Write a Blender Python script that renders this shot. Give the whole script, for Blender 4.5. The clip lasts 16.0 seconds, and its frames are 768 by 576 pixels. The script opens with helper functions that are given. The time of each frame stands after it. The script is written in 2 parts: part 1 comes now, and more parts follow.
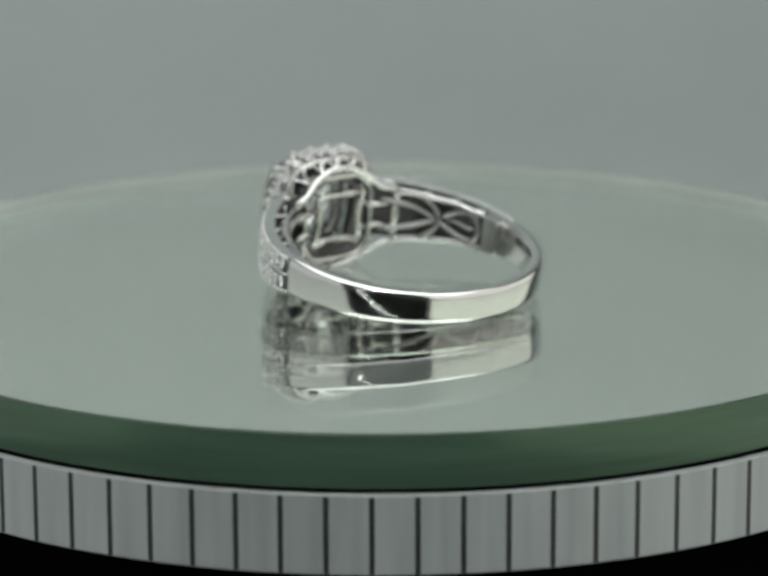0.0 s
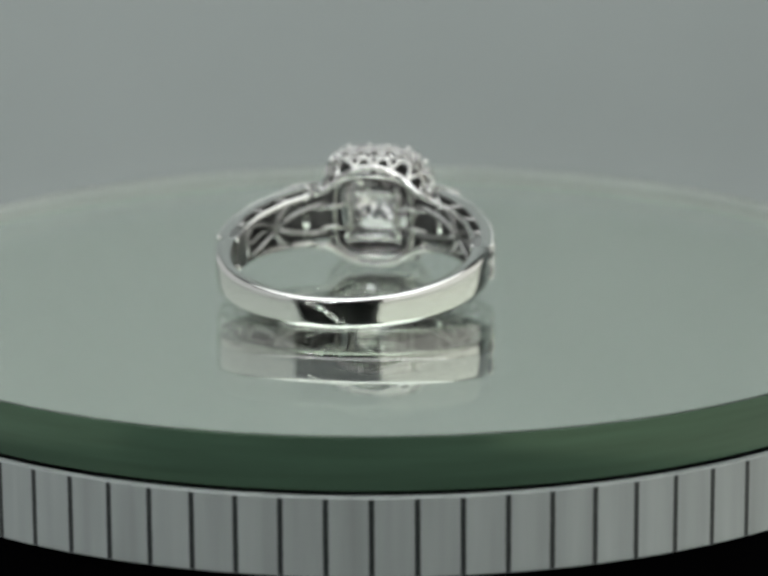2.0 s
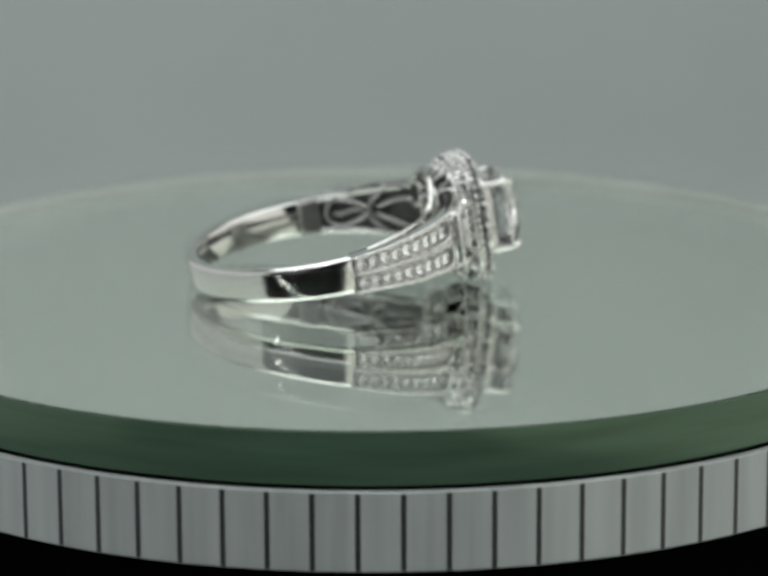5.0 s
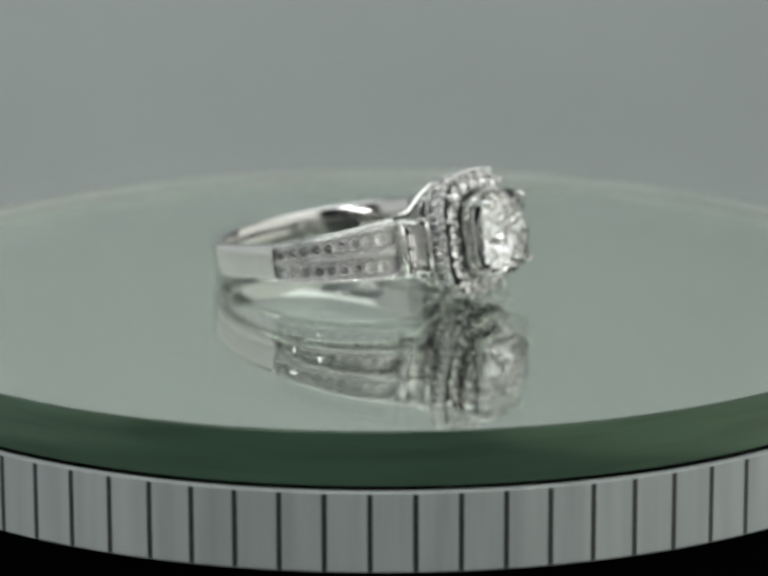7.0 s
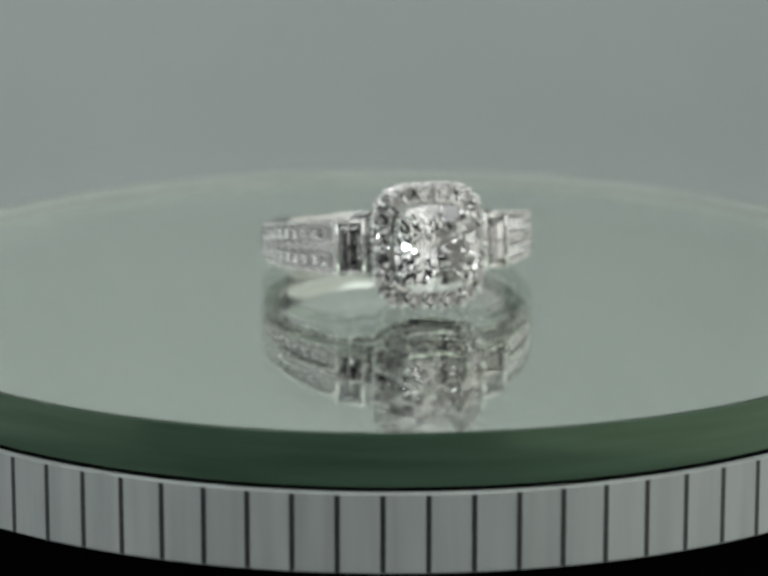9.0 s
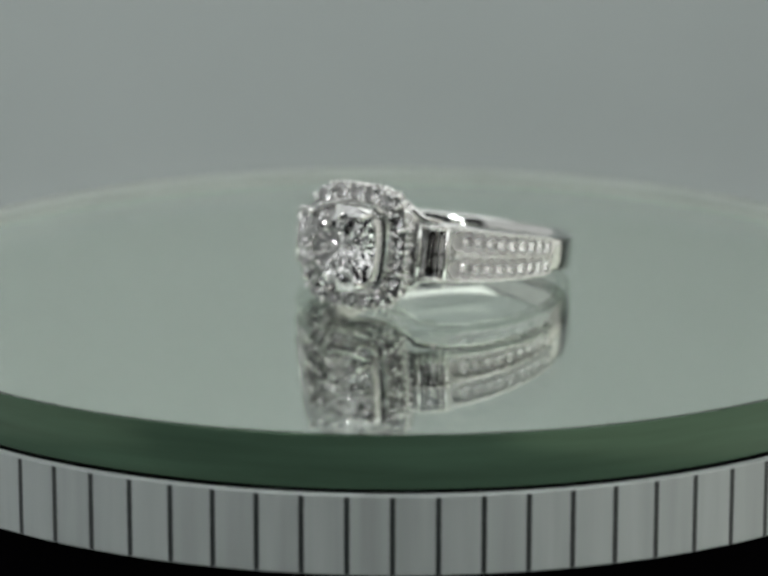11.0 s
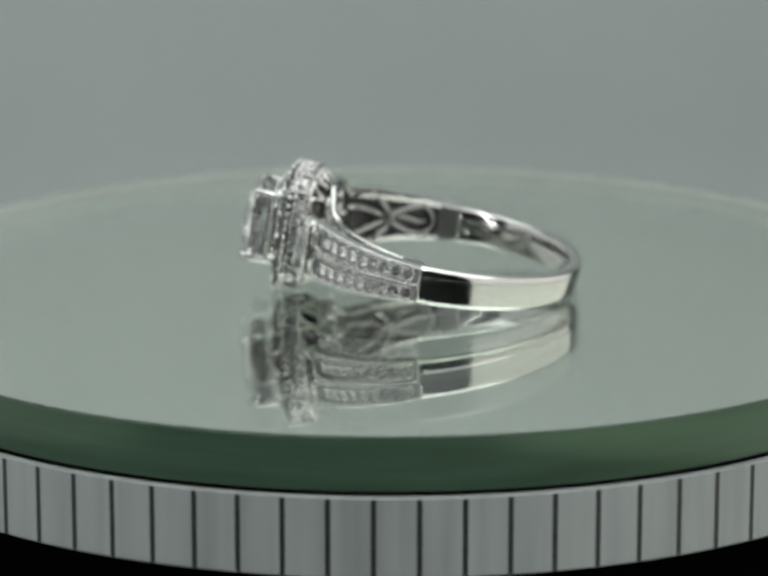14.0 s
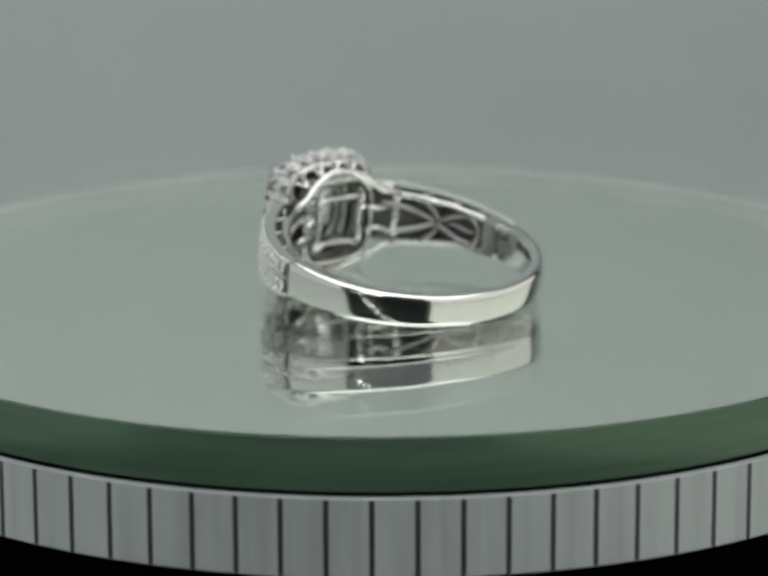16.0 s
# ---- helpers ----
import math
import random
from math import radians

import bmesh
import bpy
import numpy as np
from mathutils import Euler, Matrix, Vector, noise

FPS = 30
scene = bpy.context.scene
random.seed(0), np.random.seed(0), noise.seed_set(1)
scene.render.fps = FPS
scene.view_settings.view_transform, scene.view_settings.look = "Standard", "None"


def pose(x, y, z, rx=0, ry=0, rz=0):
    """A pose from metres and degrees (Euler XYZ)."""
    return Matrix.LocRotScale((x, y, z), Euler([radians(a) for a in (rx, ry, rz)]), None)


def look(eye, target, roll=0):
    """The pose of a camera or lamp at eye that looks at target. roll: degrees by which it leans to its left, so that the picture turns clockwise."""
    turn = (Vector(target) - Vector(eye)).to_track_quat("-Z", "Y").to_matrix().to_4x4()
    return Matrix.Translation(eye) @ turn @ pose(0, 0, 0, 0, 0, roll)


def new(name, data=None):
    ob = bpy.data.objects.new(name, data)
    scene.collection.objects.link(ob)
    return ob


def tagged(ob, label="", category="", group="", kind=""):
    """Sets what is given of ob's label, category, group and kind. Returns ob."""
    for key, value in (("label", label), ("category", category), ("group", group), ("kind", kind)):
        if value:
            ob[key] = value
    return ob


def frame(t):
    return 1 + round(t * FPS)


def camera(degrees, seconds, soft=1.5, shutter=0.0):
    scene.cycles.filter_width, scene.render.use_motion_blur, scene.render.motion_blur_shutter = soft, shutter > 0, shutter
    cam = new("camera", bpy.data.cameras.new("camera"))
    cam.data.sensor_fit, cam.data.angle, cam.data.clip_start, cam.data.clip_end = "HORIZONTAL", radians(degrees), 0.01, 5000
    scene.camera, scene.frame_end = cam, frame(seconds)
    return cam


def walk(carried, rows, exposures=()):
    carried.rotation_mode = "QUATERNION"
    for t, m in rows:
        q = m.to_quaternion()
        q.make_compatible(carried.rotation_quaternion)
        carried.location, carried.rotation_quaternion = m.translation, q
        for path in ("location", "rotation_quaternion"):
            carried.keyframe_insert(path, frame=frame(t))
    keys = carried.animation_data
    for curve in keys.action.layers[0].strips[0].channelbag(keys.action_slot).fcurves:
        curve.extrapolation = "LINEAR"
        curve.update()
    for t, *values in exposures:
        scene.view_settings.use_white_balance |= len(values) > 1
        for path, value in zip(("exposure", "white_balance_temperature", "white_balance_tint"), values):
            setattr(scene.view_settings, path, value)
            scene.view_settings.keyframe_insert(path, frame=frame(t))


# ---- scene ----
cam = camera(12.244, 16.0, soft=2.9)
cam.data.dof.use_dof = True
cam.data.dof.focus_distance = 0.24
cam.data.dof.aperture_fstop = 46
PERIOD = 16.0
MM = 0.001
EYE = Vector((0, -255.4, 64.2)) * MM
AIM = Vector((-0.16, 0, -0.77)) * MM


def aim(up):
    """The camera's pose, its aim raised by so many millimetres at the turntable."""
    return look(EYE, AIM + Vector((0, 0, up * MM)), -0.12)


SWAY = ((0, -0.15), (0.5, -0.03), (1, 0.07), (1.5, 0.16), (2, 0.19), (2.5, 0.17), (3, 0.11), (3.5, 0.05), (4, -0.04), (5.2, 0.3), (6.5, 0.54), (7, 0.4), (7.5, 0.2),
        (8, 0.18), (8.5, 0.26), (9, 0.42), (10.2, 0.4), (11.5, 0.22), (12, 0.12), (12.5, 0.01), (13, -0.05), (13.5, -0.03), (14, 0.1), (14.5, 0.2), (15, 0.3), (15.5, 0.26), (16, 0.1))
walk(cam, [(t, aim(up)) for t, up in SWAY])

# ---- world and lights ----
world = bpy.data.worlds.new("world")
scene.world = world
world.use_nodes = True
world.node_tree.nodes["Background"].inputs[0].default_value = (0.02, 0.022, 0.024, 1)
world.node_tree.nodes["Background"].inputs[1].default_value = 0.1
scene.view_settings.exposure = 0.0
SIDE_LIGHT, TOP_LIGHT = 0.95, 2.29


# ---- materials ----
def material(name, color, rough=0.5, metal=0.0, grain=0.0, scale=400.0, bump=0.0, ior=1.45, stretch=None):
    m = bpy.data.materials.new(name)
    m.use_nodes = True
    nt = m.node_tree
    b = nt.nodes["Principled BSDF"]
    b.inputs["Base Color"].default_value = (*color, 1)
    b.inputs["Roughness"].default_value = rough
    b.inputs["Metallic"].default_value = metal
    b.inputs["IOR"].default_value = ior
    if grain or bump:
        tc = nt.nodes.new("ShaderNodeTexCoord")
        fine = nt.nodes.new("ShaderNodeTexNoise")
        fine.inputs["Scale"].default_value, fine.inputs["Detail"].default_value = scale, 6
        broad = nt.nodes.new("ShaderNodeTexNoise")
        broad.inputs["Scale"].default_value, broad.inputs["Detail"].default_value = scale / 12, 3
        place = nt.nodes.new("ShaderNodeMapping")
        place.inputs["Scale"].default_value = stretch or (1, 1, 1)
        nt.links.new(tc.outputs["Object"], place.inputs["Vector"])
        for n in (fine, broad):
            nt.links.new(place.outputs[0], n.inputs["Vector"])
        add = nt.nodes.new("ShaderNodeMath")
        add.operation = "ADD"
        nt.links.new(fine.outputs[0], add.inputs[0])
        nt.links.new(broad.outputs[0], add.inputs[1])
        if grain:
            ramp = nt.nodes.new("ShaderNodeMapRange")
            ramp.inputs[1].default_value, ramp.inputs[2].default_value = 0.6, 1.4
            ramp.inputs[3].default_value, ramp.inputs[4].default_value = 1 - grain, 1 + grain
            nt.links.new(add.outputs[0], ramp.inputs[0])
            mul = nt.nodes.new("ShaderNodeVectorMath")
            mul.operation = "SCALE"
            mul.inputs[0].default_value = color
            nt.links.new(ramp.outputs[0], mul.inputs["Scale"])
            nt.links.new(mul.outputs[0], b.inputs["Base Color"])
        if bump:
            bp = nt.nodes.new("ShaderNodeBump")
            bp.inputs["Strength"].default_value, bp.inputs["Distance"].default_value = bump, 0.0001
            nt.links.new(add.outputs[0], bp.inputs["Height"])
            nt.links.new(bp.outputs[0], b.inputs["Normal"])
    return m


def glass(name, color, ior, rough=0.0):
    m = bpy.data.materials.new(name)
    m.use_nodes = True
    nt = m.node_tree
    nt.nodes.remove(nt.nodes["Principled BSDF"])
    g = nt.nodes.new("ShaderNodeBsdfGlass")
    g.inputs["Color"].default_value = (*color, 1)
    g.inputs["IOR"].default_value, g.inputs["Roughness"].default_value = ior, rough
    nt.links.new(g.outputs[0], nt.nodes["Material Output"].inputs["Surface"])
    return m


def glowing(name, color, strength):
    m = bpy.data.materials.new(name)
    m.use_nodes = True
    nt = m.node_tree
    nt.nodes.remove(nt.nodes["Principled BSDF"])
    g = nt.nodes.new("ShaderNodeEmission")
    g.inputs[0].default_value, g.inputs[1].default_value = (*color, 1), strength
    nt.links.new(g.outputs[0], nt.nodes["Material Output"].inputs["Surface"])
    return m


GOLD = material("white_gold", (0.65, 0.652, 0.635), 0.12, 1.0, grain=0.03, scale=900, bump=0.04)
# rough gold with the shade of the ring's hollows put into its colour
GOLD_SHADED = material("shaded_white_gold", (0.15, 0.15, 0.15), 0.45, 1.0, grain=0.3, scale=2500, bump=0.3)
# darker, rougher gold copy that dims scrolls, posts and ends inside the ring
GOLD_DIM = material("dimmed_white_gold", (0.4, 0.4, 0.395), 0.28, 1.0, grain=0.2, scale=1500, bump=0.15)
GOLD_SATIN = material("satin_white_gold", (0.86, 0.86, 0.85), 0.5, 1.0, grain=0.15, scale=1800, bump=0.2)
GOLD_MATT = material("white_gold_bead", (0.8, 0.8, 0.79), 0.16, 1.0)
DIAMOND = glass("diamond", (1, 1, 1), 2.3)
TOP_GLASS = glass("clear_glass", (0.986, 1.0, 0.983), 1.52)
EDGE_GLASS = material("green_glass_edge", (0.046, 0.083, 0.056), 0.2, grain=0.4, scale=260, ior=1.5, stretch=(0.25, 0.25, 3.5))
EDGE_GLASS.node_tree.nodes["Principled BSDF"].inputs["Specular Tint"].default_value = (0.66, 0.95, 0.6, 1)
# pale matt side of the disc, inside the green edge ring
PALE_RIM = material("pale_glass_rim", (0.86, 0.9, 0.87), 0.6, grain=0.05, scale=600)
SILVER = material("silvering", (0.96, 0.98, 0.96), 0.015, 1.0, grain=0.01, scale=60)
BAND = material("satin_white_band", (0.325, 0.358, 0.35), 0.42, 0.15, grain=0.24, scale=700, bump=0.08, stretch=(1, 1, 0.06))
INK = material("black_mark", (0.02, 0.025, 0.025), 0.4)
BLACK = material("black_plastic", (0.0012, 0.0012, 0.0015), 0.9, grain=0.2, scale=300, ior=1.03)
PAPER = material("grey_paper", (0.405, 0.442, 0.435), 0.9, grain=0.04, scale=30, bump=0.1)
HOUSING = material("lamp_housing", (0.05, 0.05, 0.05), 0.5)
DARK_WALL = material("dark_wall", (0.01, 0.01, 0.011), 0.9, grain=0.2, scale=3)
DIFFUSER_L = glowing("diffuser_cool", (0.97, 1.0, 0.98), SIDE_LIGHT * 0.66)
DIFFUSER_R = glowing("diffuser_warm", (1.0, 1.0, 0.93), SIDE_LIGHT)
DIFFUSER_T = glowing("diffuser_top", (0.97, 1.0, 0.985), TOP_LIGHT)
LED = glowing("led", (1, 1, 1), 130)


# ---- mesh helpers ----
def mesh_of(name, bm, mats, smooth=False):
    me = bpy.data.meshes.new(name)
    bmesh.ops.recalc_face_normals(bm, faces=bm.faces)
    bm.to_mesh(me)
    bm.free()
    for m in mats if isinstance(mats, (list, tuple)) else [mats]:
        me.materials.append(m)
    if smooth:
        for p in me.polygons:
            p.use_smooth = True
    return me


def part(name, bm, mat, parent=None, label="", smooth=False, scale=MM):
    if scale != 1:
        bmesh.ops.scale(bm, vec=(scale,) * 3, verts=bm.verts)
    ob = new(name, mesh_of(name, bm, mat, smooth))
    ob.parent = parent
    return tagged(ob, label)


def box(bm, lo, hi, bevel=0.0):
    c = [(a + b) / 2 for a, b in zip(lo, hi)]
    s = [b - a for a, b in zip(lo, hi)]
    made = bmesh.ops.create_cube(bm, size=1, matrix=Matrix.Translation(c) @ Matrix.Diagonal((*s, 1)))
    if bevel:
        es = list({e for v in made["verts"] for e in v.link_edges})
        bmesh.ops.bevel(bm, geom=es, offset=bevel, segments=2, affect="EDGES")
    return bm


def lathe(bm, profile, steps=128, closed=True):
    """Turns a profile of (radius, z) round the z axis."""
    rings = []
    for i in range(steps):
        a = 2 * math.pi * i / steps
        rings.append([bm.verts.new((r * math.cos(a), r * math.sin(a), z)) for r, z in profile])
    n = len(profile)
    for i in range(steps):
        p, q = rings[i], rings[(i + 1) % steps]
        for k in range(n if closed else n - 1):
            bm.faces.new((p[k], q[k], q[(k + 1) % n], p[(k + 1) % n]))
    return bm


def loft(bm, sections, loop=False, caps=True):
    """Joins equal rings of points into a skin."""
    rings = [[bm.verts.new(p) for p in s] for s in sections]
    n = len(rings[0])
    for p, q in zip(rings, rings[1:] + (rings[:1] if loop else [])):
        for k in range(n):
            bm.faces.new((p[k], q[k], q[(k + 1) % n], p[(k + 1) % n]))
    if caps and not loop:
        bm.faces.new(rings[0])
        bm.faces.new(rings[-1][::-1])
    return bm


def wire(bm, pts, r, sides=6, loop=False, flat=1.0):
    """A round wire along points."""
    pts = [Vector(p) for p in pts]
    n = len(pts)
    secs = []
    ref = None
    for i, p in enumerate(pts):
        a = pts[i - 1] if i or loop else p
        b = pts[(i + 1) % n] if i < n - 1 or loop else p
        d = (b - a).normalized()
        if ref is None:
            ref = d.orthogonal().normalized()
        u = (ref - d * ref.dot(d)).normalized()
        ref = u
        w = d.cross(u)
        secs.append([p + r * (math.cos(2 * math.pi * k / sides) * u + flat * math.sin(2 * math.pi * k / sides) * w) for k in range(sides)])
    return loft(bm, secs, loop)


def lerp(a, b, k):
    return a + (b - a) * k


# ---- light box: paper sweep, side light panels, added top light panel, dark room ----
def backdrop():
    bm = bmesh.new()
    prof = [(-200, -130), (120, -130), (330, -130)]
    prof += [(330 + 60 * math.sin(a), -70 - 60 * math.cos(a)) for a in (radians(d) for d in range(10, 91, 10))]
    prof += [(390, 430)]
    top = [bm.verts.new((-420, y, z)) for y, z in prof], [bm.verts.new((420, y, z)) for y, z in prof]
    for i in range(len(prof) - 1):
        bm.faces.new((top[0][i], top[1][i], top[1][i + 1], top[0][i + 1]))
    ob = part("backdrop", bm, PAPER, smooth=True)
    tagged(ob, "seamless grey paper sweep behind the turntable", "backdrop", kind="structure")


def table():
    bm = box(bmesh.new(), (-420, -700, -155), (420, 470, -131))
    tagged(part("floor", bm, BLACK), "matt black table top under the light box", "table", kind="structure")


def softbox(label, m, size, mat):
    root = new("softbox")
    root.matrix_basis = m
    tagged(root, label, "softbox")
    w, h = size
    part("housing", box(bmesh.new(), (-w / 2 - 8, -h / 2 - 8, 2), (w / 2 + 8, h / 2 + 8, 25), 3), HOUSING, root)
    part("diffuser", box(bmesh.new(), (-w / 2, -h / 2, -2), (w / 2, h / 2, 1)), mat, root, "glowing white diffuser sheet")


def room():
    for name, lo, hi in (("wall_south", (-1500, -1500, -170), (1500, -1450, 1500)), ("wall_north", (-1500, 1450, -170), (1500, 1500, 1500)),
                         ("wall_west", (-1550, -1500, -170), (-1500, 1500, 1500)), ("wall_east", (1500, -1500, -170), (1550, 1500, 1500)),
                         ("ceiling", (-1550, -1550, 1500), (1550, 1550, 1550)), ("ground", (-1550, -1550, -220), (1550, 1550, -171))):
        tagged(part(name, box(bmesh.new(), lo, hi), DARK_WALL), "unlit dark studio " + name.split("_")[0], name.split("_")[0], kind="structure")


def led_strip():
    root = new("led_strip")
    tagged(root, "curved strip of small bright white lamps beside the lens", "light strip")
    bulbs = []
    for i in range(LEDS):
        k = i / (LEDS - 1)
        bulbs.append(Vector(led_at(k)))
    bm = bmesh.new()
    wire(bm, [b + Vector((0, -4, 0)) for b in bulbs], 3.0, 6)
    part("strip", bm, HOUSING, root)
    foot = bulbs[0] + Vector((0, -4, 0))
    bm = wire(bmesh.new(), [foot, Vector((foot.x, foot.y, -131))], 3.0, 8)
    part("stand", bm, HOUSING, root)
    for b in bulbs:
        bm = bmesh.new()
        bmesh.ops.create_icosphere(bm, subdivisions=2, radius=3.9, matrix=Matrix.Translation(b))
        part("bulb", bm, LED, root)


LEDS = 8


def led_at(k):
    az, el = radians(lerp(-37, -6, k)), radians(lerp(11, 50, k))
    return 260 * math.cos(el) * math.sin(az), -260 * math.cos(el) * math.cos(az) - 10, 260 * math.sin(el)


backdrop()
table()
room()
softbox("tall glowing white softbox beside the turntable", look((-0.24, 0.08, 0.1), (0, 0.08, 0.1)), (580, 380), DIFFUSER_L)
softbox("tall glowing white softbox beside the turntable", look((0.24, -0.2, 0.2), (0, -0.2, 0.2)), (780, 640), DIFFUSER_R)
# overhead panel added as fill for the paper and stones, no known source
softbox("wide glowing white softbox added over the turntable, unseen", look((0, 0.05, 0.36), (0, 0.17, 0)), (440, 500), DIFFUSER_T)
led_strip()


# unseen stand, added only to carry the overhead panel
def light_stand():
    root = new("light_stand")
    tagged(root, "unseen black metal stand with two poles holding the added softbox overhead", "light stand")
    for x in (-275, 275):
        part("pole", wire(bmesh.new(), [(x, 250, -130), (x, 250, 427)], 6, 10), HOUSING, root)
        part("arm", wire(bmesh.new(), [(x, 250, 427), (math.copysign(224, x), 250, 427)], 5, 8), HOUSING, root)


light_stand()

# ---- turntable ----
DISC_R, GLASS_H, BAND_H, TICKS = 39.75, 3.56, 5.62, 87
BAND_R = 40.22


def turntable():
    root = new("turntable")
    tagged(root, "round turntable with a mirrored glass top and a marked metal band", "turntable")
    r, h = DISC_R, GLASS_H
    bm = bmesh.new()
    lathe(bm, [(r - 0.3, 0), (r - 0.08, -0.03), (r - 0.06, -h)], 256, closed=False)
    bm.faces.new([v for v in bm.verts if abs(v.co.z) < 1e-6])
    bm.faces.new([v for v in bm.verts if abs(v.co.z + h) < 1e-6])
    for f in bm.faces:
        f.material_index = 0 if len(f.verts) > 4 or f.calc_center_median().z > -0.05 else 1
    glass_top = part("glass_top", bm, [TOP_GLASS, PALE_RIM], root, "clear glass disc with a pale inner rim")
    bm = lathe(bmesh.new(), [(r - 0.05, -0.02), (r - 0.02, -0.04), (r, -0.14), (r, -h + 0.14), (r - 0.03, -h + 0.02), (r - 0.05, -h)], 256)
    part("polished_edge", bm, EDGE_GLASS, glass_top, "dark green polished edge of the glass", smooth=True)
    bm = lathe(bmesh.new(), [(0.01, -h - 0.03), (r - 0.3, -h - 0.03), (r - 0.3, -h - 0.1), (0.01, -h - 0.1)], 256)
    part("silvering", bm, SILVER, root, "mirror backing under the glass")
    z0, z1, rb = -h - 0.3, -h - BAND_H, BAND_R
    # black ring added to make the gap between glass and band dark
    part("dark_gap", lathe(bmesh.new(), [(r - 2, -h - 0.12), (r - 0.12, -h - 0.12), (r - 0.12, z0), (r - 2, z0)], 256), BLACK, root, "black ring in place of the shaded gap under the glass")
    bm = lathe(bmesh.new(), [(r - 2, z0), (rb - 0.06, z0), (rb, z0 - 0.06), (rb, z1 + 0.12), (rb - 0.15, z1), (r - 2, z1)], 256)
    band = part("band", bm, BAND, root, "satin silver band with black marks")
    bm = box(bmesh.new(), (-0.17, -0.05, z1 + 0.1), (0.17, 0.012, z0 - 0.1))
    bmesh.ops.scale(bm, vec=(MM,) * 3, verts=bm.verts)
    me = mesh_of("mark", bm, INK)
    for i in range(TICKS):
        a = radians(4.06 + 360 / TICKS * i)
        ob = new("mark", me)
        ob.parent = band
        ob.matrix_basis = Matrix.Translation((rb * MM * math.cos(a), rb * MM * math.sin(a), 0)) @ Matrix.Rotation(a - math.pi / 2, 4, "Z")
    bm = lathe(bmesh.new(), [(0.01, z1 - 0.02), (r - 1.2, z1 - 0.02), (r - 1.2, -129), (r - 2, -130), (0.01, -130)], 160)
    part("base", bm, BLACK, root, "black plastic base")
    return root


# ---- ring ----
TILT = 8.7
HEAD_AT = 1.57
CENTRE = (1.34, -4.7)
R_IN, R_OUT = 8.45, 9.95
PAVE_END = 87.0


def around(theta, r, z):
    a = radians(theta)
    return Vector((r * math.sin(a), r * math.cos(a), z))


LAY = pose(0, 0, 2.58, TILT)


def ring_part(name, bm, mat, parent, label="", smooth=False):
    bmesh.ops.transform(bm, matrix=LAY, verts=bm.verts)
    return part(name, bm, mat, parent, label, smooth)


def half_width(theta):
    a = abs(theta)
    if a > PAVE_END:
        return lerp(1.32, 1.08, min(1, (a - PAVE_END) / 70))
    return lerp(2.15, 1.32, max(0, (a - 28)) / (PAVE_END - 28))


def band_section(theta, r_in, r_out, hw, crown=0.08):
    pts = []
    prof = [(r_in + 0.1, -hw), (r_in, -hw + 0.12), (r_in, hw - 0.12), (r_in + 0.1, hw)]
    for k in range(9):
        u = 1 - 2 * k / 8
        edge = 0.05 if abs(u) == 1 else 0.0 if abs(u) == 0.75 else 0
        prof.append((r_out - crown * u * u - edge, hw * u))
    return [around(theta, r, z) for r, z in prof]


def shank(root):
    secs = []
    for i in range(97):
        a = lerp(PAVE_END, 360 - PAVE_END, i / 96)
        off = min(a, 360 - a)
        secs.append(band_section(a, lerp(8.6, 9.0, min(1, (off - PAVE_END) / 40)), R_OUT, half_width(off)))
    bm = loft(bmesh.new(), secs)
    ob = ring_part("shank", bm, GOLD, root, "polished white gold shank", True)
    return ob


def stone(bm, m, r, n=16, square=0.0, depth=0.86):
    """A cut stone, its table towards +z: table, crown, girdle and pavilion."""
    def outline(k, s, off=0.0):
        a = 2 * math.pi * (k + off) / n
        c, sn = math.cos(a), math.sin(a)
        q = (abs(c) ** (2 + 3 * square) + abs(sn) ** (2 + 3 * square)) ** (-1 / (2 + 3 * square))
        return s * r * q * c, s * r * q * sn
    rings = []
    for s, z, off in ((0.56, 0.30, 0), (0.80, 0.19, 0.5), (1.0, 0.03, 0), (1.0, -0.03, 0), (0.55, -0.45 * depth, 0.5), (0.10, -0.86 * depth, 0)):
        rings.append([bm.verts.new(m @ Vector((*outline(k, s, off), z * r))) for k in range(n)])
    bm.faces.new(rings[0])
    bm.faces.new(rings[-1][::-1])
    for p, q, off in zip(rings, rings[1:], (0.5, -0.5, 0, 0.5, -0.5)):
        for k in range(n):
            j = (k + 1) % n
            if off == 0:
                bm.faces.new((p[k], q[k], q[j], p[j]))
            elif off > 0:
                bm.faces.new((p[k], q[k], p[j]))
                bm.faces.new((q[k], q[j], p[j]))
            else:
                bm.faces.new((p[k], q[k], q[j]))
                bm.faces.new((p[k], q[j], p[j]))
    return bm


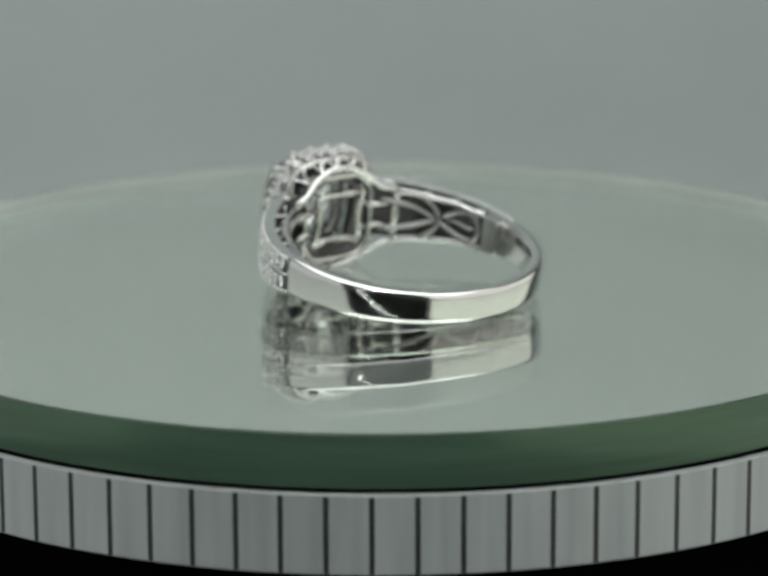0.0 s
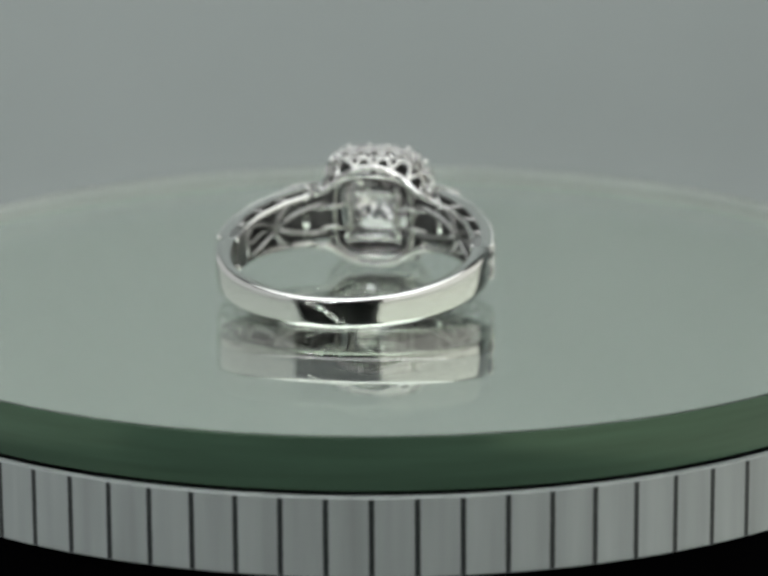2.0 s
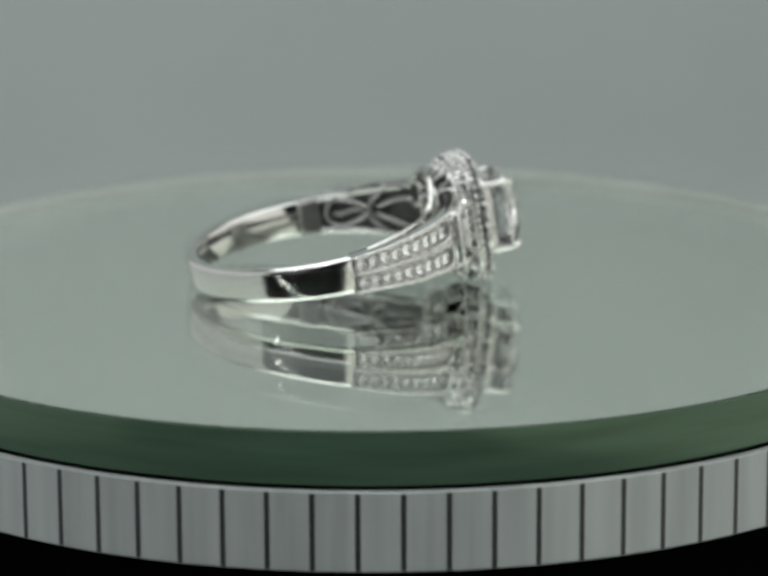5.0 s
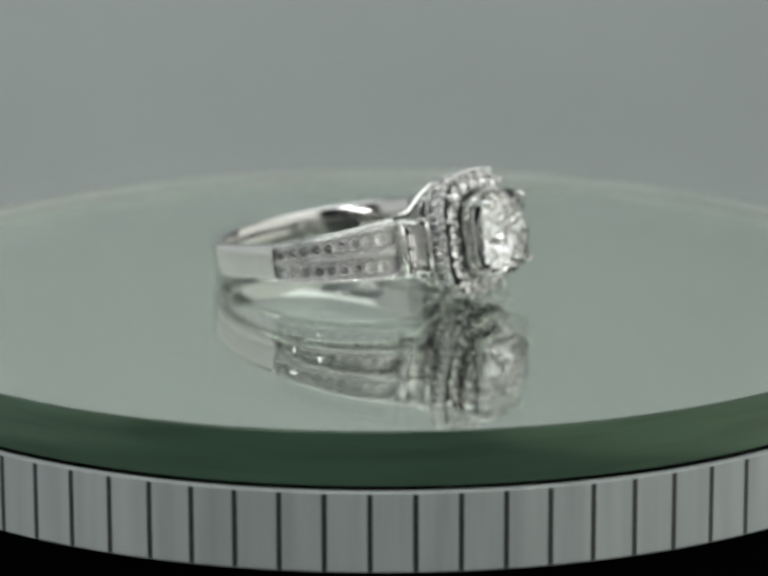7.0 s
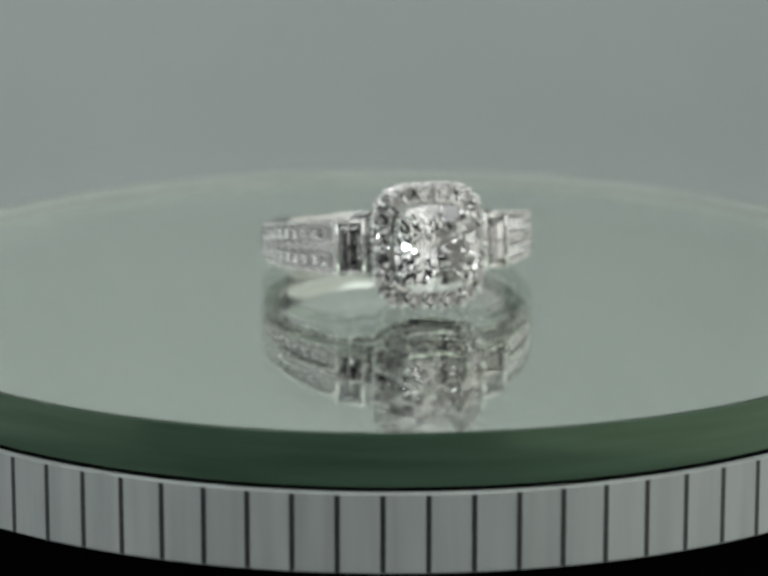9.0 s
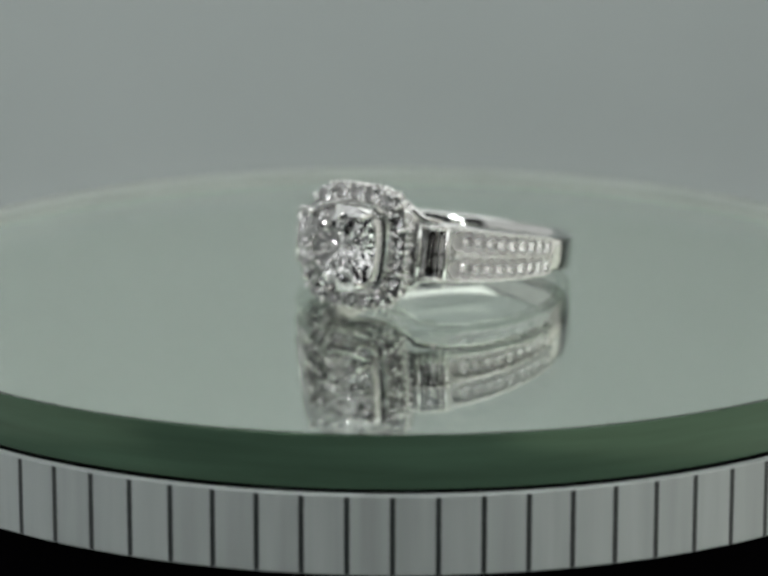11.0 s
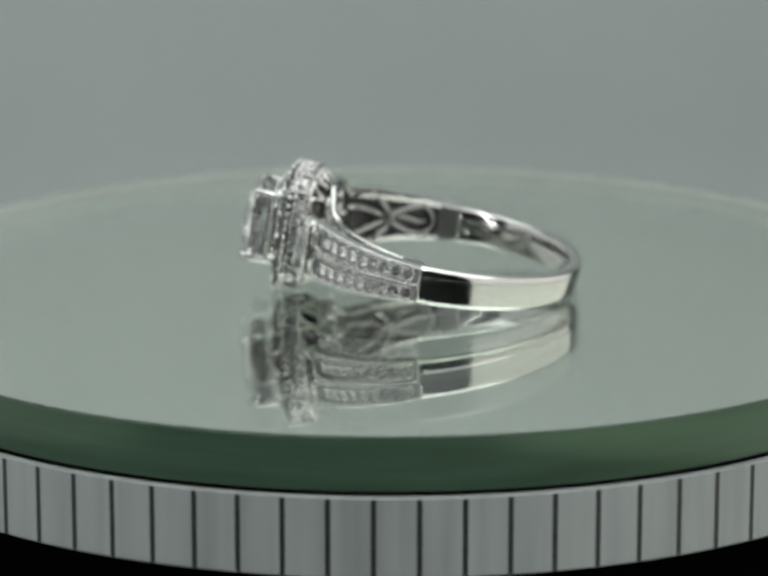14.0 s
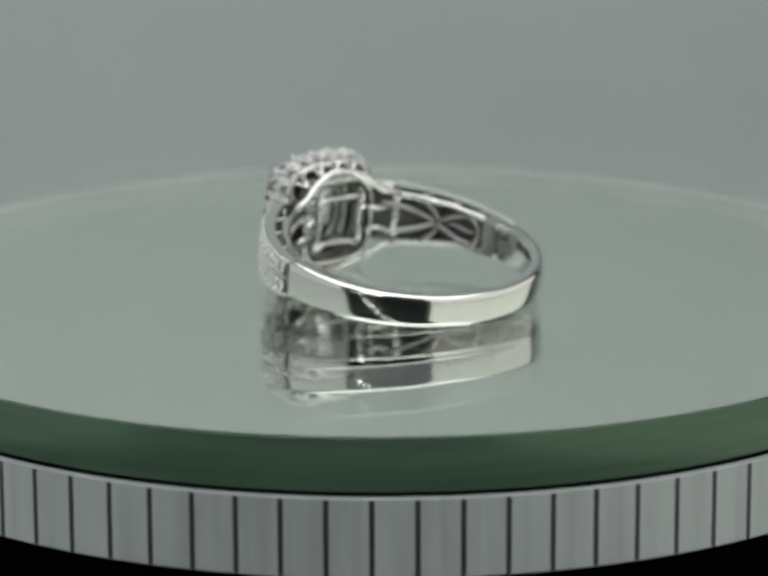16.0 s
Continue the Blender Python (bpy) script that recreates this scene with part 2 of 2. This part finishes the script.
def brilliant(bm, m, r):
    """The large centre stone: a cushion outline with many small crown and pavilion facets."""
    n = 32
    rings = []
    for s, z, off in ((0.5, 0.31, 0), (0.66, 0.255, 0.5), (0.84, 0.15, 0), (1.0, 0.03, 0.5), (1.0, -0.03, 0.5), (0.78, -0.24, 0), (0.52, -0.46, 0.5), (0.27, -0.66, 0), (0.06, -0.84, 0.5)):
        ring = []
        for k in range(n):
            a = 2 * math.pi * (k + off) / n
            x, y = cushion(a, s * r, lerp(2.2, 3.0, s))
            ring.append(bm.verts.new(m @ Vector((x, y, z * r + (0.03 * r if k % 3 == 0 and 0.1 < s < 0.9 else 0)))))
        rings.append((off, ring))
    bmesh.ops.contextual_create(bm, geom=rings[0][1])
    bm.faces.new(rings[-1][1][::-1])
    for (o, p), (u, q) in zip(rings, rings[1:]):
        for k in range(n):
            j = (k + 1) % n
            if o == u:
                bm.faces.new((p[k], q[k], q[j], p[j]))
            elif u > o:
                bm.faces.new((p[k], q[k], p[j]))
                bm.faces.new((q[k], q[j], p[j]))
            else:
                bm.faces.new((p[k], q[k], q[j]))
                bm.faces.new((p[k], q[j], p[j]))
    return bm


JITTER = random.Random(7)


def uneven(m, lean=7):
    """The pose m, spun and leant a little, as hand-set stones are."""
    return m @ pose(0, 0, 0, JITTER.uniform(-lean, lean), JITTER.uniform(-lean, lean), JITTER.uniform(0, 90))


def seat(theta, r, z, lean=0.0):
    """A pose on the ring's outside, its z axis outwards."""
    a = radians(theta)
    out = Vector((math.sin(a), math.cos(a), lean)).normalized()
    side = Vector((math.cos(a), -math.sin(a), 0))
    up = out.cross(side)
    m = Matrix((side, up, out)).transposed().to_4x4()
    m.translation = around(theta, r, z)
    return m


def shoulder(root, s):
    """One diamond-set shoulder, on the side s of the head."""
    th = [lerp(30, PAVE_END + 0.6, i / 28) for i in range(29)]

    def r_out(t):
        return lerp(10.5, 9.9, (t - 30) / (PAVE_END - 30))
    sh = ring_part("shoulder", loft(bmesh.new(), [[around(s * t, r, z) for r, z in ((r_out(t) - 0.7, -half_width(t)), (r_out(t) - 0.7, half_width(t)), (r_out(t), half_width(t)), (r_out(t), half_width(t) - 0.2), (r_out(t) - 0.38, half_width(t) - 0.22), (r_out(t) - 0.38, 0.12), (r_out(t), 0.1), (r_out(t), -0.1), (r_out(t) - 0.38, -0.12), (r_out(t) - 0.38, -half_width(t) + 0.22), (r_out(t), -half_width(t) + 0.2), (r_out(t), -half_width(t)))] for t in th]),
                   GOLD, root, "white gold shoulder set with small diamonds")
    # rough underside of the stone seats, coloured dark for the shade behind them
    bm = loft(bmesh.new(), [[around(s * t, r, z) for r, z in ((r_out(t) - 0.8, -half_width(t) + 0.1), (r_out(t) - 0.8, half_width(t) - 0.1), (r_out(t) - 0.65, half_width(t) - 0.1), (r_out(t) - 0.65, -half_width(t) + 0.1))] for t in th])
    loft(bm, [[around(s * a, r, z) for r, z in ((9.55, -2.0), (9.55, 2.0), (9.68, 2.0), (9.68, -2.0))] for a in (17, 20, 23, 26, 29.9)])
    ring_part("shade_lining", bm, GOLD_SHADED, sh)
    # rails along the edges and between the two rows
    for k in (-1, 0, 1):
        bm = wire(bmesh.new(), [around(s * t, r_out(t) + 0.08, k * (half_width(t) - 0.1)) for t in th], 0.12 if k else 0.13)
        ring_part("rail", bm, GOLD, sh, smooth=True)
    # open side walls: lower rails and posts
    for k in (-1, 1):
        bm = wire(bmesh.new(), [around(s * t, R_IN + 0.22, k * (half_width(t) - 0.22)) for t in th], 0.24, flat=1.0)
        ring_part("lower_rail", bm, GOLD, sh, smooth=True)
        for t in (44, 58, 72):
            bm = wire(bmesh.new(), [around(s * (t + d), lerp(R_IN + 0.2, r_out(t) - 0.6, u), k * (half_width(t) - 0.2)) for d, u in ((-3, 0), (0, 0.5), (3, 1))], 0.17)
            ring_part("post", bm, GOLD_DIM, sh, smooth=True)
    # scrollwork on the finger side
    def scroll(pts, r=0.2):
        ring_part("scroll", wire(bmesh.new(), [around(s * t, R_IN + 0.2, z) for t, z in pts], r), GOLD_DIM, sh, smooth=True)
    w = half_width
    span = [-1, -0.75, -0.5, -0.25, 0, 0.25, 0.5, 0.75, 1]
    scroll([(43 + 9 * (1 - u * u), u * (w(45) - 0.25)) for u in span], 0.24)
    scroll([(68 + 7 * (1 - u * u), u * (w(68) - 0.25)) for u in span], 0.22)
    for k in (-1, 1):
        scroll([(lerp(23, 50, u), k * lerp(1.15, 0.1, u ** 1.8)) for u in (0, 0.2, 0.4, 0.6, 0.8, 1)], 0.2)
        scroll([(lerp(52, 72, u), k * (0.12 + 0.95 * math.sin(u * 1.9))) for u in (0, 0.2, 0.4, 0.6, 0.8, 1)], 0.19)
    scroll([(lerp(56, 72, u), 0.15 * math.sin(u * 6)) for u in (0, 0.25, 0.5, 0.75, 1)], 0.13)
    # solid inner end, and a bright floor skin added to lighten the stones
    bm = loft(bmesh.new(), [[around(s * a, r, z) for r, z in ((R_IN, -w(a) + 0.12), (R_IN, w(a) - 0.12), (R_IN + 0.1, w(a)), (R_IN + 0.9, w(a)), (R_IN + 0.9, -w(a)), (R_IN + 0.1, -w(a)))] for a in (78, 80, 82, 84, 86, PAVE_END + 0.5)])
    ring_part("shoulder_end", bm, GOLD_DIM, sh)
    for k in (-1, 1):
        bm = loft(bmesh.new(), [[around(s * a, r_out(a) - q, k * z) for q, z in ((0.4, 0.14), (0.4, w(a) - 0.24), (0.345, w(a) - 0.24), (0.345, 0.14))] for a in th])
        ring_part("seat_floor", bm, GOLD_SATIN, sh, "satin floor added under the stones to brighten them")
        # beaded edge
        bm = bmesh.new()
        for q in range(44):
            a = lerp(32, PAVE_END - 1, q / 43)
            bmesh.ops.create_icosphere(bm, subdivisions=1, radius=0.12, matrix=Matrix.Translation(around(s * a, r_out(a) + 0.1, k * (w(a) - 0.08))))
        ring_part("beaded_edge", bm, GOLD_MATT, sh, smooth=True)
    # rounded collar where the two rows end at the head
    for k in (-1, 1):
        pts = [(40 - 4.5 * math.cos(a), k * (w(40) * 0.5 + w(40) * 0.42 * math.sin(a))) for a in (radians(d) for d in range(-90, 91, 22))]
        ring_part("collar", wire(bmesh.new(), [around(s * a, r_out(a) + 0.12, z) for a, z in pts], 0.13), GOLD, sh, smooth=True)
    # grains along the collars and on the parting between them
    bm = bmesh.new()
    for k in (-1, 1):
        for d in range(-80, 81, 10):
            c, sn = math.cos(radians(d)), math.sin(radians(d))
            bmesh.ops.create_icosphere(bm, subdivisions=1, radius=0.085, matrix=Matrix.Translation(around(s * (39 - 4.6 * c), r_out(39) + 0.2, k * (w(40) * 0.5 + w(40) * 0.5 * sn))))
        for q in range(12):
            a = lerp(39.5, 52, q / 11)
            bmesh.ops.create_icosphere(bm, subdivisions=1, radius=0.085, matrix=Matrix.Translation(around(s * a, r_out(a) + 0.2, k * lerp(0.2, 0.06, q / 11))))
    ring_part("milgrain", bm, GOLD_MATT, sh, smooth=True)
    # two rows of stones with beads between them
    n = 9
    grains = bmesh.new()
    for row in (-1, 1):
        for i in range(n):
            t = lerp(PAVE_END - 3.6, 42.5, i / (n - 1))
            z = row * half_width(t) * 0.5
            size = min(0.46, half_width(t) * 0.35)
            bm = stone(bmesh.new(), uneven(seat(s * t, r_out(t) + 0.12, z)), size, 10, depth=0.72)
            ring_part("small_diamond", bm, DIAMOND, sh)
            for d in (-1, 1):
                wide = half_width(t) * 0.5 - 0.3
                for along, off, r in ((-2.6, wide, 0.15), (-2.6, wide * 0.45, 0.1), (-1.2, wide + 0.08, 0.1), (1.2, wide + 0.08, 0.1)):
                    bmesh.ops.create_icosphere(grains, subdivisions=1, radius=r, matrix=Matrix.Translation(around(s * (t + along), r_out(t) + 0.14, z + d * off)))
    tagged(ring_part("bead_setting", grains, GOLD_MATT, sh, smooth=True), "tiny white gold beads holding the stones", kind="stuff")


def baguette(root, s):
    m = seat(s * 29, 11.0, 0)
    fr = bmesh.new()
    a, b = 0.98, 1.78
    corners = [(-a, -b), (a, -b), (a, b), (-a, b)]
    for z, r in ((0.12, 0.15), (-0.35, 0.2), (-1.1, 0.2)):
        for p, q in zip(corners, corners[1:] + corners[:1]):
            wire(fr, [(*p, z), (*q, z)], r, 8)
    for p in corners:
        wire(fr, [(*p, 0.2), (*p, -1.2)], 0.19, 8)
    for k in range(11):
        for s2 in (-1, 1):
            bmesh.ops.create_icosphere(fr, subdivisions=1, radius=0.13, matrix=Matrix.Translation((s2 * (a + 0.2), lerp(-b, b, k / 10), 0.1)))
    for k in range(7):
        for s2 in (-1, 1):
            bmesh.ops.create_icosphere(fr, subdivisions=1, radius=0.13, matrix=Matrix.Translation((lerp(-a, a, k / 6), s2 * (b + 0.2), 0.1)))
    box(fr, (-a, -b, -1.35), (a, b, -1.05))
    bmesh.ops.transform(fr, matrix=m, verts=fr.verts)
    setting = ring_part("baguette_setting", fr, GOLD, root, "beaded white gold frame round a step-cut diamond", True)
    bm = bmesh.new()
    secs = []
    for k, z in ((0.2, -1.0), (0.6, -0.5), (1.0, 0.0), (1.0, 0.08), (0.82, 0.22), (0.62, 0.3)):
        x, y = (a - 0.12) * k, (b - 0.12) - (1 - k) * (a - 0.12)
        secs.append([m @ Vector(p) for p in ((-x, -y, z), (x, -y, z), (x, y, z), (-x, y, z))])
    loft(bm, secs)
    ring_part("baguette_diamond", bm, DIAMOND, setting, "step-cut rectangular diamond")


def cushion(k, half, p=3.6):
    c, s = math.cos(k), math.sin(k)
    q = (abs(c) ** p + abs(s) ** p) ** (-1 / p)
    return half * q * c, half * q * s


def head(root):
    """The halo head: basket, two rows of small stones, and the centre stone."""
    front = Matrix(((1, 0, 0), (0, 0, 1), (0, 1, 0))).to_4x4()   # x, z of the ring's plane; outwards along y

    def at(half, ang, y):
        x, z = cushion(ang, half)
        return Vector((x * 1.01, y - 0.25, z * 1.11))
    n = 64
    angs = [2 * math.pi * i / n for i in range(n)]
    bm = loft(bmesh.new(), [[at(h, a, y) for h, y in ((2.75, 11.2), (3.9, 11.15), (3.92, 11.55), (3.85, 11.6), (3.8, 11.5), (3.1, 11.5), (3.05, 12.0), (2.85, 12.0))] for a in angs], loop=True)
    # floor skin coloured dark to give shade in the gaps between halo stones
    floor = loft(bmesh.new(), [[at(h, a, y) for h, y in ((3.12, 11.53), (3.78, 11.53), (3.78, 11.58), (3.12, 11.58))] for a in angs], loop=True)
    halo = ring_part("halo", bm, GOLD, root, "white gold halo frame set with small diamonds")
    ring_part("halo_floor", floor, GOLD_SHADED, halo, "floor under the halo stones, coloured dark for shade")
    m = 18
    b = bmesh.new()
    for i in range(m):
        a = 2 * math.pi * (i + 0.5) / m
        p = at(3.5, a, 12.1)
        mm = Matrix.Translation(p) @ Matrix.Rotation(radians(-90), 4, "X")
        ring_part("small_diamond", stone(bmesh.new(), uneven(mm), 0.6, 10), DIAMOND, halo)
        for h in (3.02, 3.25, 3.72, 3.98):
            bmesh.ops.create_icosphere(b, subdivisions=1, radius=0.22, matrix=Matrix.Translation(at(h, 2 * math.pi * i / m, 12.05)))
    tagged(ring_part("bead_setting", b, GOLD_MATT, halo, smooth=True), "tiny white gold beads holding the halo stones", kind="stuff")
    # beaded rims
    for half, y, r, count in ((4.0, 11.5, 0.2, 52), (3.98, 11.12, 0.17, 60), (3.72, 10.2, 0.17, 56), (2.78, 12.95, 0.12, 60)):
        b = bmesh.new()
        for i in range(count):
            bmesh.ops.create_icosphere(b, subdivisions=1, radius=r, matrix=Matrix.Translation(at(half, 2 * math.pi * i / count, y)))
        ring_part("beaded_rim", b, GOLD_MATT, halo, smooth=True)
    # stones on the rim's sides
    for i in range(24):
        a = 2 * math.pi * (i + 0.5) / 24
        p = at(3.95, a, 10.72)
        q = at(4.02, a + 0.02, 10.72) - at(4.02, a - 0.02, 10.72)
        out = Vector((q.z, 0, -q.x)).normalized()
        if out.dot(p) < 0:
            out = -out
        mm = out.to_track_quat("Z", "Y").to_matrix().to_4x4()
        mm.translation = p
        ring_part("small_diamond", stone(bmesh.new(), uneven(mm), 0.44, 8), DIAMOND, halo)
    # basket: lower ring, scroll arches, corner posts
    basket = ring_part("basket", wire(bmesh.new(), [at(2.9, a, 8.9) for a in angs], 0.22, loop=True), GOLD, root, "open scrollwork basket under the halo", True)
    # wall added behind the arches, its dark colour standing for the basket's shade
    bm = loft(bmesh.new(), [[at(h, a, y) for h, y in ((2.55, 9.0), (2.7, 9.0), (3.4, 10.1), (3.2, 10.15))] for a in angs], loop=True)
    ring_part("basket_wall", bm, GOLD_SHADED, basket, "rough inner wall of the basket, coloured dark for shade", True)
    # bright wall added to lighten the dark gaps between the side stones
    bm = loft(bmesh.new(), [[at(h, a, y) for h, y in ((3.35, 10.2), (3.6, 10.2), (3.62, 11.15), (3.4, 11.15))] for a in angs], loop=True)
    ring_part("halo_skirt", bm, GOLD_SATIN, halo, "satin wall added to brighten the side stones' gaps", True)
    ring_part("basket_ring", wire(bmesh.new(), [at(3.7, a, 10.15) for a in angs], 0.13, loop=True), GOLD, basket, smooth=True)
    for i in range(16):
        a0 = 2 * math.pi * i / 16
        pts = []
        for q in range(13):
            up = math.sin(math.pi * q / 12) ** 0.8
            pts.append(at(lerp(2.9, 3.68, up), a0 + (0.5 - 0.46 * math.cos(math.pi * q / 12)) * math.pi / 8, lerp(8.95, 10.1, up)))
        ring_part("arch", wire(bmesh.new(), pts, 0.16), GOLD, basket, smooth=True)
    for i in range(4):
        a = math.pi / 4 + i * math.pi / 2
        pts = [at(h, a, y) for h, y in ((2.3, 8.9), (2.55, 10.5), (2.65, 12.3), (2.74, 13.95), (2.64, 14.6), (2.38, 14.8))]
        ring_part("prong", wire(bmesh.new(), pts, 0.23, 8), GOLD, basket, smooth=True)
    # collar of the centre stone
    bm = loft(bmesh.new(), [[at(h, a, y) for h, y in ((2.2, 12.0), (2.7, 12.0), (2.6, 13.2), (2.4, 13.2))] for a in angs], loop=True)
    ring_part("collar", bm, GOLD, halo, smooth=True)
    mm = Matrix.Translation((0, 13.85, 0)) @ Matrix.Rotation(radians(-90), 4, "X")
    ring_part("centre_diamond", brilliant(bmesh.new(), mm, 3.06), DIAMOND, root, "large cushion-cut diamond in four prongs")


def gallery(root):
    """The window frame on the finger side under the head."""
    def q(x, z, r=8.75):
        return Vector((x, math.sqrt(max(r * r - x * x, 1)), z))
    fr = bmesh.new()
    for s in (-1, 1):
        wire(fr, [q(s * (2.05 - 0.35 * math.cos(u * math.pi / 2)), 1.9 * u) for u in (-1, -0.6, -0.2, 0.2, 0.6, 1)], 0.27)
        wire(fr, [q(2.05 * u, s * (1.9 - 0.2 * (1 - u * u))) for u in (-1, -0.5, 0, 0.5, 1)], 0.24)
    g = ring_part("gallery_frame", fr, GOLD, root, "open white gold window frame inside the ring", True)
    for s in (-1, 1):
        pts = [q(x, s * z, 8.7) for x, z in ((-4.6, 2.0), (-3.4, 2.2), (-2.2, 3.2), (-1.0, 3.75), (0, 3.85), (1.0, 3.75), (2.2, 3.2), (3.4, 2.2), (4.6, 2.0))]
        ring_part("gallery_arch", wire(bmesh.new(), pts, 0.26, 8), GOLD, g, smooth=True)
        for x in (-1, 1):
            ring_part("gallery_arm", wire(bmesh.new(), [q(x * 2.0, s * 1.0), q(x * 3.0, s * 0.75), q(x * 4.2, s * 0.9)], 0.2), GOLD, g, smooth=True)


def ring():
    root = new("ring")
    tagged(root, "white gold diamond halo ring lying on its side", "ring")
    shank(root)
    for s in (-1, 1):
        shoulder(root, s)
        baguette(root, s)
    head(root)
    gallery(root)
    return root


table_top = turntable()
jewel = ring()
LOPSIDED = -14
TIPPED = pose(0, 0, 0, 0, 0, LOPSIDED) @ pose(0, 0, 0, 0.2) @ pose(0, 0, 0, 0, 0, -LOPSIDED)
OFF_CENTRE = pose(0, 0, 0, 0, 0, LOPSIDED) @ pose(0, -0.64 * MM, 0, 0.2) @ pose(0, 0, 0, 0, 0, -LOPSIDED)
LIES = pose(CENTRE[0] * MM, CENTRE[1] * MM, 0, 0, 0, 360 * HEAD_AT / PERIOD)


def motions():
    turns = [(t / 2, pose(0, 0, 0, 0, 0, -360 * t / 2 / PERIOD)) for t in range(33)]
    walk(table_top, [(t, m @ OFF_CENTRE) for t, m in turns])
    walk(jewel, [(t, m @ TIPPED @ LIES) for t, m in turns])


motions()
